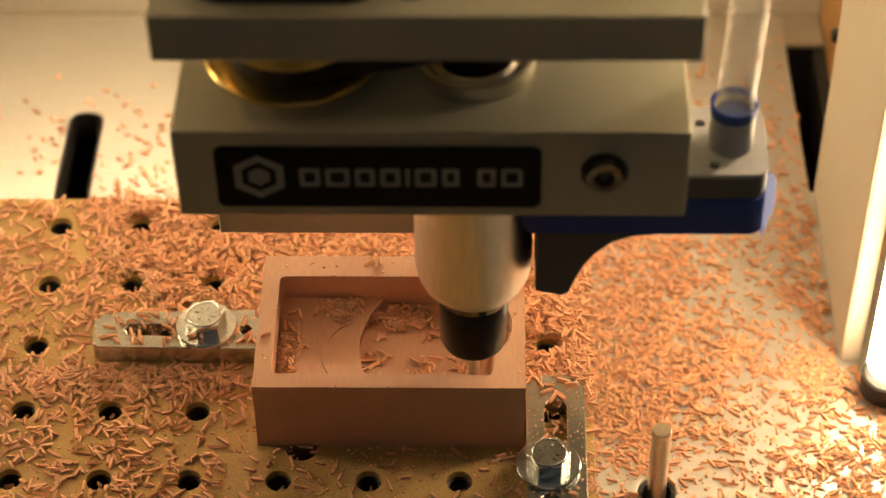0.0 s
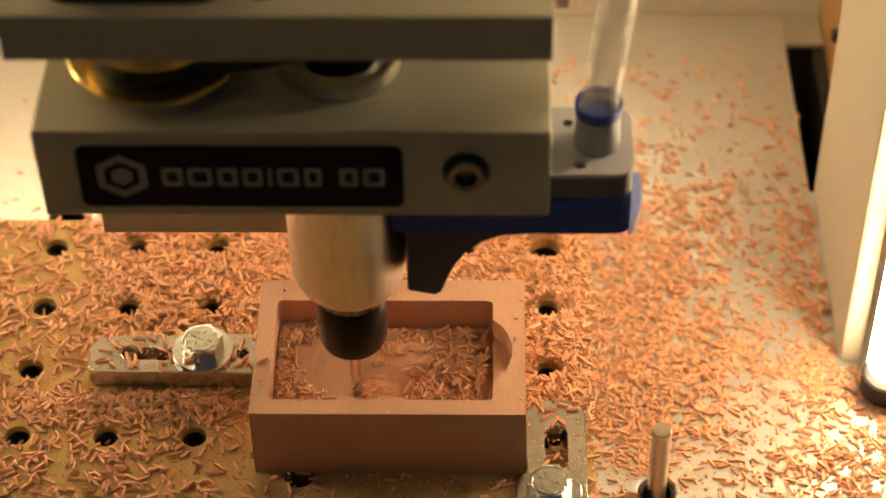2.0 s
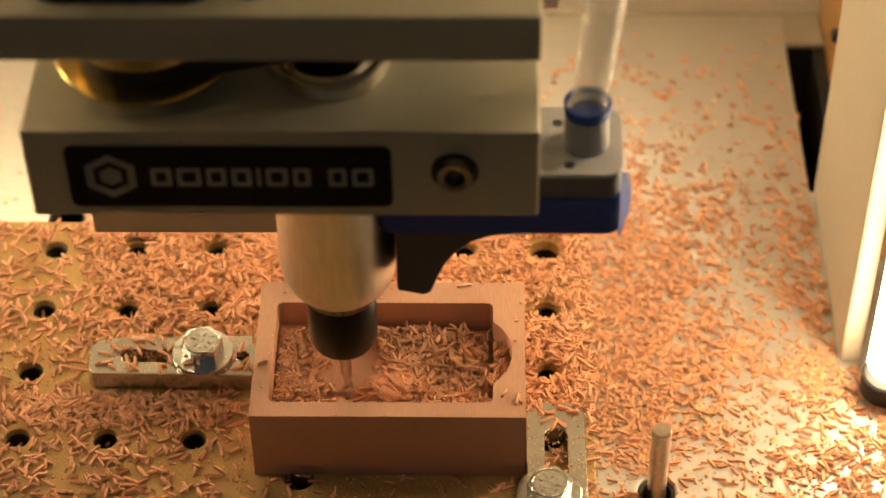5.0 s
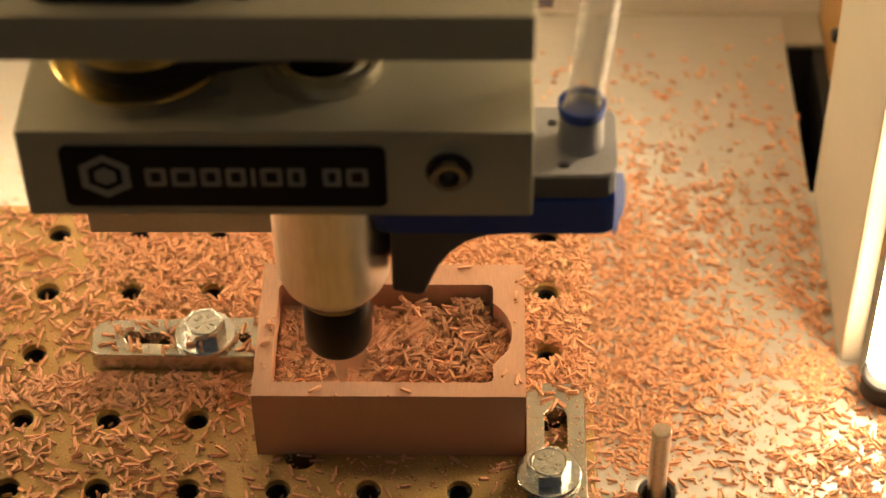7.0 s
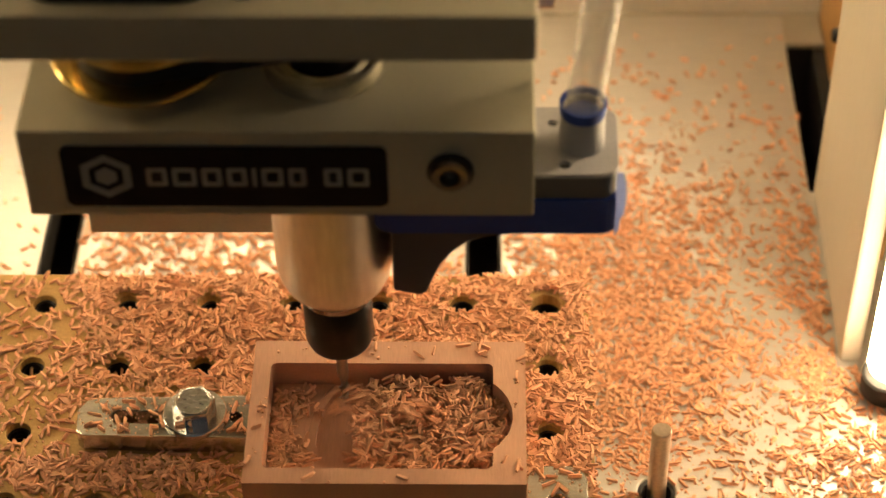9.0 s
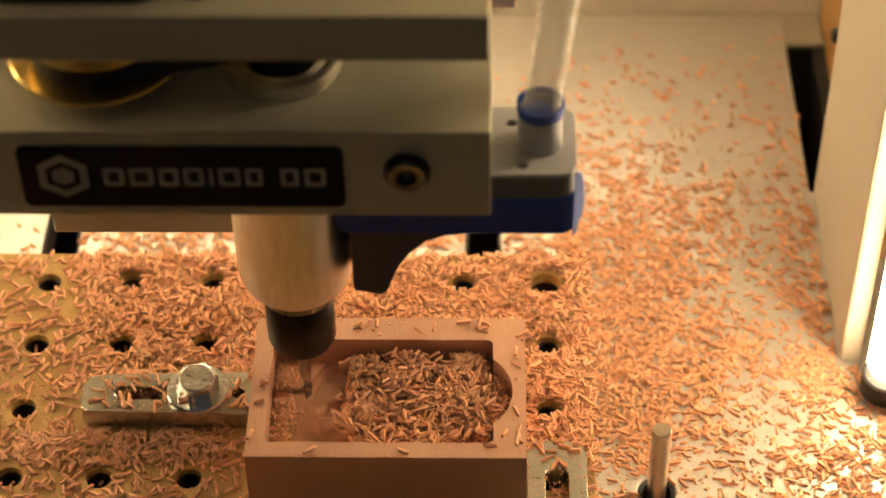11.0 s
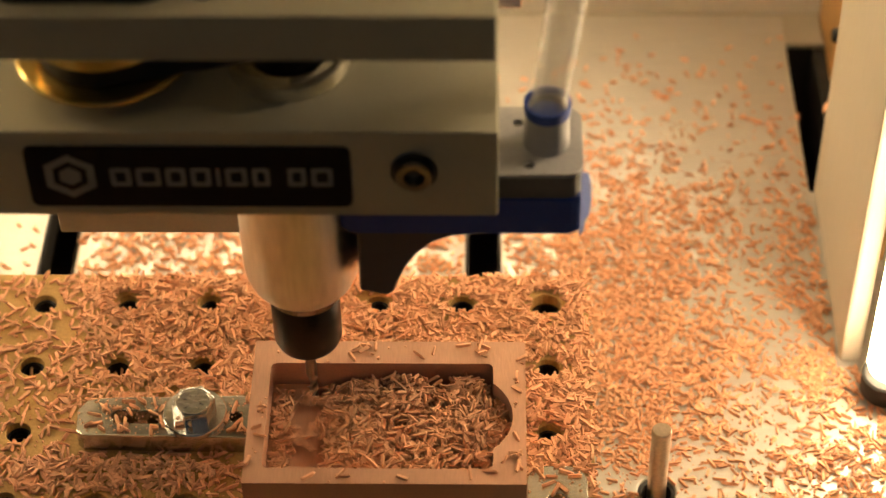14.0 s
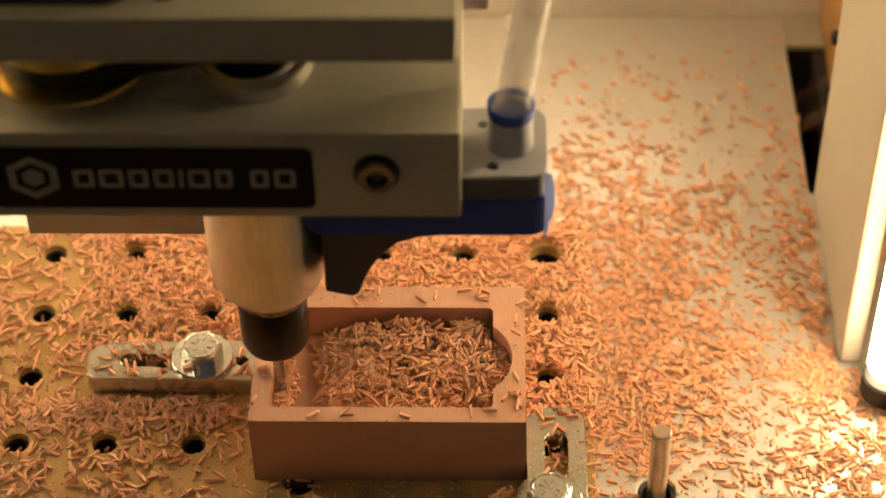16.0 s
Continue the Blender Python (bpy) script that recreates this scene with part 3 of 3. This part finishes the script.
nut = part("collet_nut", lathe([(0, 37.6), (4.6, 37.6), (6.8, 38.0), (8.6, 39.0), (9.25, 40.8), (9.4, 56.6), (9.0, 57.2), (8.6, 60.6), (0, 60.6)], 40), M_NUT, head, "black collet nut", smooth=True)
part("nut_ring", lathe([(9.0, 57.2), (9.7, 57.5), (9.8, 59.6), (9.1, 60.5)], 40), M_RING, head, "polished dark steel ring", smooth=True)
tool = bmesh.new()
lathe([(0, 24.5), (1.59, 24.5), (1.59, 38), (0, 38)], 24, 0, 0, tool)
for k in range(24):      # twisted flutes
    a0, a1 = k * 0.32, (k + 1) * 0.32
    z0, z1 = FLOOR + 0.1 + k * 0.46, FLOOR + 0.1 + (k + 1) * 0.46
    q0 = [tool.verts.new((r * math.cos(a0 + p) * MM, r * math.sin(a0 + p) * MM, z0 * MM)) for p, r in ((0, 1.58), (1.2, 0.95), (3.14, 1.58), (4.34, 0.95))]
    q1 = [tool.verts.new((r * math.cos(a1 + p) * MM, r * math.sin(a1 + p) * MM, z1 * MM)) for p, r in ((0, 1.58), (1.2, 0.95), (3.14, 1.58), (4.34, 0.95))]
    for i in range(4):
        tool.faces.new((q0[i], q0[(i + 1) % 4], q1[(i + 1) % 4], q1[i]))
part("end_mill", tool, M_TOOL, head, "carbide end mill", smooth=True)
part("rear_plate", box(-72, 49, 33, 44, 46.2, 240), M_HEAD, head, "grey aluminium carriage plate", bevel=0.5)
part("web_plate", box(-60, 40, 29.9, 33.1, 110, 176), M_HEAD, head)
part("bearing_block", box(30, 58, 44.1, 62, 118, 220), M_PINSTEEL, head, "bare metal bearing block", bevel=0.8)
motor = part("motor", prism(rounded(-63, -19, -28.6, 15, 9, 8), [], 177.75, 186), M_RUBBER, head, "black drive motor", bevel=0.8)
part("motor_can", lathe([(0, 186), (20, 186), (21, 187), (21, 235), (0, 236)], 48, -41, -7), M_RUBBER, motor, smooth=True)
part("motor_screw", lathe([(0, 177.7), (3.4, 177.7), (3.4, 181.5), (0, 181.8)], 20, -13.5, -23.5), M_RUBBER, head, smooth=True)

# dust nozzle with its hose
nozzle = part("dust_nozzle", prism(rounded(12, 72.6, -14.2, 11, 4.5), [ring_pts(56.6, 4.8, 1.25, 14), ring_pts(59.2, -10.6, 1.35, 14)], 112.2, 113.4), M_GREY, head, "grey printed plastic dust nozzle cap", bevel=0.5)
part("nozzle_body", prism(rounded(12, 72.4, -14.0, 10.8, 4.4), [], 105.2, 112.15), M_CAP_SHADE, nozzle, "plastic nozzle body with its front's shade in the grey", bevel=0.3)
part("tape_band", prism(rounded(11.8, 72.9, -14.5, 11.2, 4.5), [], 93.6, 105.2), M_BLUE, nozzle, "blue masking tape wrap")
shoe = [(16.0, 94.0), (16.0, 70.6), (22.8, 68.9), (24.8, 70.2), (26.2, 74.6), (28.2, 79.6), (31.2, 84.4), (35.5, 88.6), (41, 90.8), (48, 91.6), (64, 92.0), (70.5, 93.7)]
part("spout_shoe", prism(shoe, [], -12.6, 8, axis="y"), M_DARKGREY, nozzle, "dark curved suction shoe", bevel=0.7)
part("socket", lathe([(4.6, 113.2), (5.7, 113.2), (5.4, 124.6), (4.7, 124.8), (4.6, 113.2)], 36, 63.6, -2.2), M_GREY, nozzle, "grey hose socket", smooth=True)
part("tape_ring", lathe([(4.6, 123.6), (5.6, 123.4), (5.8, 124.8), (5.9, 126.6), (5.5, 126.7), (4.9, 125.4)], 36, 63.6, -2.2), M_BLUE, nozzle, "blue tape ring", smooth=True)
part("tape_plug", lathe([(0, 123.4), (4.5, 123.2), (4.5, 122.0), (0, 122.0)], 30, 63.6, -2.2), M_BLUE, nozzle, smooth=True)
flap = prism([(71.9, 112.6), (73.6, 113.0), (74.4, 109.5), (74.7, 104.0), (74.3, 99.0), (73.4, 96.8), (73.2, 93.4), (72.2, 90.8), (71.8, 93.8), (70.2, 95.0), (71.0, 97.5), (70.8, 99.4), (72.0, 104.0)], [], -12.6, -12.4, axis="y")
turn(flap, Matrix.Translation((0.0722, -0.0125, 0)) @ Matrix.Rotation(radians(-14), 4, "Z") @ Matrix.Translation((-0.0722, 0.0125, 0)))
part("tape_flap", flap, M_FLAP, nozzle, "torn end of pale blue tape")
hose = bmesh.new()
def hose_axis(s):
    return Vector((0.8 * math.sin(s * 2.2), 3.0 * s * s, 122 * s))
prev = None
N = 28
for i in range(25):
    c = hose_axis(i / 24)
    cur = [[hose.verts.new(((c.x + r * math.cos(2 * math.pi * k / N)) * MM, (c.y + r * math.sin(2 * math.pi * k / N)) * MM, c.z * MM)) for k in range(N)] for r in (4.75, 4.0)]
    if prev:
        for s in range(2):
            for k in range(N):
                hose.faces.new((prev[s][k], prev[s][(k + 1) % N], cur[s][(k + 1) % N], cur[s][k]))
    prev = cur
hose.verts.ensure_lookup_table()
ends = [f for f in (hose.verts[:N], hose.verts[N:2 * N], hose.verts[-2 * N:-N], hose.verts[-N:])]
for a, b in ((ends[0], ends[1]), (ends[2], ends[3])):
    for k in range(N):
        hose.faces.new((a[k], a[(k + 1) % N], b[(k + 1) % N], b[k]))
hose_part = finish("hose", hose, M_HOSE, head, "clear vinyl vacuum hose", smooth=True)
HOSE_FOOT = Vector((63.6, -2.2, 123.6)) * MM

# ---- pocket heaps: place and time of landing ----
def tool_path(rows, t):
    for (t0, v0), (t1, v1) in zip(rows, rows[1:]):
        if t0 <= t <= t1:
            return v0 + (v1 - v0) * (t - t0) / (t1 - t0)
    return rows[-1][1]
SCREW = [(0, 1070), (0.2, 1091), (0.5, 1101), (0.7, 1094), (1, 1050), (1.2, 1000), (1.5, 923), (1.7, 876), (2, 823), (2.2, 813), (2.5, 839), (2.7, 889), (3, 931), (3.2, 892), (3.5, 822), (3.7, 799), (4, 813), (4.2, 851), (4.4, 890),
         (4.55, 897), (4.8, 850), (5.0, 803), (5.2, 785), (5.5, 793), (5.8, 838), (6.0, 852), (6.3, 805), (6.5, 776), (6.7, 771), (7, 793), (7.2, 830), (7.35, 842), (7.5, 828), (7.8, 772), (8, 756), (8.2, 753), (8.5, 775), (8.75, 810), (9, 795), (9.2, 753),
         (9.4, 736), (9.7, 745), (10.0, 790), (10.2, 803), (10.45, 770), (10.7, 728), (10.95, 717), (11.3, 750), (11.5, 792), (11.7, 758), (12, 714), (12.2, 705), (12.5, 727), (12.75, 748), (13, 737), (13.2, 704), (13.5, 692), (13.7, 697),
         (14, 730), (14.2, 745), (14.5, 691), (14.75, 677), (15, 684), (15.3, 712), (15.5, 720), (15.7, 694), (16, 663)]
HEAD_X = [(t, 131.1 + (s - 1070) * 0.1333) for t, s in SCREW]
BED_Y = [(0, 0.0), (0.2, -0.6), (0.5, 0.2), (0.7, 2.8), (0.9, 4.6), (1, 4.3), (1.2, 1.2), (1.5, -0.4), (1.7, 1.0), (2, 9.6), (2.2, 17.3), (2.5, 27.9), (2.7, 31.4), (3, 32.2), (3.2, 31.6), (3.5, 27.3), (3.7, 19.6), (4, 7.2), (4.2, 0.0),
         (4.4, -1.0), (4.6, -0.4), (4.8, 4.0), (5.0, 10.5), (5.2, 18.0), (5.5, 29.0), (5.75, 33.2), (6.0, 33.8), (6.3, 31.4), (6.5, 23.3), (6.8, 9.6), (7, 3.2), (7.2, 0.6), (7.5, 0.3), (7.7, 3.2), (8, 10.7), (8.2, 18.0), (8.5, 29.3), (8.7, 33.0),
         (9, 33.7), (9.2, 27.2), (9.5, 13.5), (9.75, 3.0), (10.0, -0.6), (10.25, -0.6), (10.45, 3.2), (10.7, 12.0), (10.9, 20.5), (11.1, 28.3), (11.3, 32.2), (11.5, 33.5), (11.7, 32.0), (12, 23.5), (12.2, 15.5), (12.5, 2.8), (12.7, -1.0),
         (13, -0.9), (13.2, 4.4), (13.5, 16.5), (13.7, 24.0), (14, 33.7), (14.2, 32.8), (14.5, 28.2), (14.7, 19.8), (15, 7.1), (15.2, 1.3), (15.5, -0.1), (15.7, 2.2), (16, 11.7)]

def fill_pocket():
    # lying there from the start
    for _ in range(96):
        x, y = rng.choice(((rng.uniform(76.5, 80), rng.uniform(22, 52)), (rng.uniform(86, 116), rng.uniform(48.5, 52.5)), (rng.uniform(90, 114), rng.uniform(47, 52)), (rng.uniform(99, 132), rng.uniform(21, 46)), (rng.uniform(99, 124), rng.uniform(20.5, 24))))
        ob, p = heap(x, y, (STEP + 0.35 if x < 88 else STEP) if x < 98 else FLOOR, rng.randint(3, 7), 3.2, 0.7)
        heaps.append((ob, [(0.0, p), (16.0, p)] if x > 98 else None, p))
    # thrown clear of the cutter to the back of its path; the heap grows as it goes on
    for k in range(225):
        x, y = 134.5 - 46.5 * rng.random() ** 1.1, rng.uniform(20.5, 53)
        if x > 106:
            land = 0.9 + 8.6 * rng.random() ** 1.2 + 1.4 * smooth(122, 106, x)
        else:
            land = 6.2 + (106 - x) * 0.52 + rng.uniform(0, 1.2)
        if land > 15.7:
            continue
        level = FLOOR + 7.2 * smooth(0, 10, land) * smooth(86, 112, x)
        ob, p = heap(x, y, level, rng.randint(12, 18), 5.0, 1.6)
        tx, ty = tool_path(HEAD_X, land), AXIS_Y + tool_path(BED_Y, land)
        low = (p[0], p[1], 3.5)
        heaps.append((ob, [(0.0, low), (max(0.05, land - 0.22), low), (land - 0.12, (tx, ty, FLOOR - 4.5)), (land - 0.04, (0.5 * (tx + p[0]), 0.5 * (ty + p[1]), level + 5)), (land + 0.1, p), (16.0, p)], p))
    for k in range(14):       # caught on the shelf
        land = rng.uniform(3.8, 10.0)
        ob, p = heap(138.2, rng.uniform(29, 44), SHELF, rng.randint(5, 8), 2.2, 1.6)
        low = (p[0] - 6, p[1], 8.0)
        heaps.append((ob, [(0.0, low), (land - 0.15, low), (land - 0.05, (p[0] - 4, p[1], SHELF + 4)), (land + 0.1, p), (16.0, p)], p))
    # thrown ahead of the cutter, and taken away when it comes
    for k in range(20):
        x, y = 76.6 + 17 * rng.random() ** 1.5, rng.uniform(21.5, 53)
        land = rng.uniform(0.8, 5.0)
        gone = 2.0 + (97 - x) * 0.60 if x > 79.5 else rng.uniform(13.5, 22)
        ob, p = heap(x, y, STEP, rng.randint(8, 14), 4.2, 1.0)
        low = (p[0], p[1], 3.5)
        rows = [(0.0, low), (land - 0.15, low), (land + 0.1, p)]
        if land + 0.6 < gone < 15.6:
            far = (rng.uniform(104, 132), rng.uniform(23, 51), FLOOR + 1.2)
            rows += [(gone - 0.1, p), (gone + 0.05, ((p[0] + far[0]) / 2, (p[1] + far[1]) / 2, FLOOR + 9)), (gone + 0.25, far)]
            rows.append((16.0, far))
        else:
            rows.append((16.0, p))
        heaps.append((ob, rows, p))
    for k in range(26):
        x, y = rng.choice(((rng.uniform(78, 142), rng.uniform(57.5, 62.5)), (rng.uniform(78, 142), rng.uniform(57.5, 62.5)), (rng.uniform(139, 144), rng.uniform(16, 24)), (rng.uniform(142.5, 144.5), rng.uniform(16, 60)), (rng.uniform(71, 73), rng.uniform(18, 58)), (rng.uniform(78, 140), rng.uniform(14, 16.5))))
        land = rng.uniform(2.5, 15)
        me = sliver_mesh("heap", [(rng.uniform(-1.5, 1.5), rng.uniform(-0.8, 0.8), 0.4 + 0.3 * i, rng.uniform(0, 6.28), rng.gauss(0, 0.08), rng.uniform(2.6, 4.6)) for i in range(rng.randint(1, 2))], rng)
        ob = new("heap", me)
        ob.parent = pocket_chips
        ob["kind"] = "stuff"
        low, p = (min(133, max(78, x)), min(52, max(21, y)), 5.0), (x, y, BH)
        heaps.append((ob, [(0.0, low), (land - 0.3, low), (land - 0.12, (low[0], low[1], BH + 5)), (land, p), (16.0, p)], p))
    for k in range(13):      # kept along the wall that the cutter reaches last
        x, y, land = rng.uniform(76.4, 78.2), 21.5 + 2.5 * k + rng.uniform(-1, 1), rng.uniform(0.8, 6.0)
        ob, p = heap(x, y, STEP + 0.35, rng.randint(6, 10), 2.4, 1.1)
        low = (p[0], p[1], 3.5)
        heaps.append((ob, [(0.0, low), (land - 0.15, low), (land + 0.1, p), (16.0, p)], p))
fill_pocket()

# ---- single shavings in flight across the plate ----
fliers = []
for t, x, y, z, land_x, land_y in ((2.5, 223, 140, 30, 231, 154), (2.5, 240, 85, 44, 248, 99), (4.0, 163, 0, 43, 171, -14), (8.5, 235, 150, 33, 243, 164), (8.5, 246, 130, 65, 254, 144), (14.0, 245, 150, 44, 253, 164), (16.0, 242, 160, 44, 250, 174), (16.0, 240, 150, 38, 248, 164)):
    ob = tagged(new("flying_shaving", sliver_mesh("flying_shaving", [(0, 0, 0, rng.uniform(0, 6.28), 0.4, 4.4)], rng)), "orange shaving thrown off by the cutter", "shaving", "thrown shavings")
    fliers.append((ob, t, (x, y, z), (land_x, land_y)))

# ---- what moves ----
def motions():
    walk(head, [(t, pose(x * MM, AXIS_Y * MM, BOARD_TOP + (0.0007 if 0.85 < t < 1.1 else 0.0004 if 1.1 < t < 1.3 else 0.0))) for t, x in HEAD_X])
    for ob in (table_slab, board, workpiece, clamp_l, clamp_r, bed_chips, pocket_chips):
        walk(ob, [(t, pose(0, -b * MM, BOARD_TOP)) for t, b in BED_Y])
    # the hose leans as the head runs away from its upper end
    def lean(x):
        return 1.0 + (131 - x) * 0.10
    rows = [(t, Matrix.Translation(HOSE_FOOT) @ pose(0, 0, 0, 0, lean(x), 0)) for t, x in HEAD_X]
    walk(hose_part, rows)
    for ob, t, mid, (lx, ly) in fliers:
        hid = pose(0.107, 0.025, BOARD_TOP + 0.005)
        rows = [(0.0, hid), (t - 0.3, hid), (t - 0.2, pose(tool_path(HEAD_X, t - 0.2) * MM, AXIS_Y * MM, BOARD_TOP + 0.010)), (t, pose(*[v * MM for v in mid], 0, 20, 60))]
        if t < 15.8:
            rows += [(t + 0.25, pose(lx * MM, ly * MM, 0.0006 if lx < 246 else -0.0695, 0, 0, 140)), (16.0, pose(lx * MM, ly * MM, 0.0006 if lx < 246 else -0.0695, 0, 0, 140))]
        walk(ob, rows)
    for ob, t in zip(layers, LAYER_T):
        if t < 16:
            walk(ob, [(0.0, pose(0, 0, 0)), (t - 0.5, pose(0, 0, 0)), (t + 0.5, pose(0, 0, -0.0031)), (16.0, pose(0, 0, -0.0031))])
    walk(cutter_mark, [(0.0, pose(0, 0, 0)), (5.6, pose(0, 0, 0)), (6.6, pose(0, 0, -0.0032)), (16.0, pose(0, 0, -0.0032))])
    for ob, rows, p in heaps:
        if rows is None:
            rows = [(0.0, p), (2.0 + (97 - p[0]) * 0.6, p), (2.3 + (97 - p[0]) * 0.6, (p[0] + 26, p[1], FLOOR + 1.0)), (16.0, (p[0] + 26, p[1], FLOOR + 1.0))] if p[0] < 98 else [(0.0, p), (16.0, p)]
        walk(ob, [(t, pose(a * MM, b * MM, c * MM)) for t, (a, b, c) in sorted(rows)])

motions()
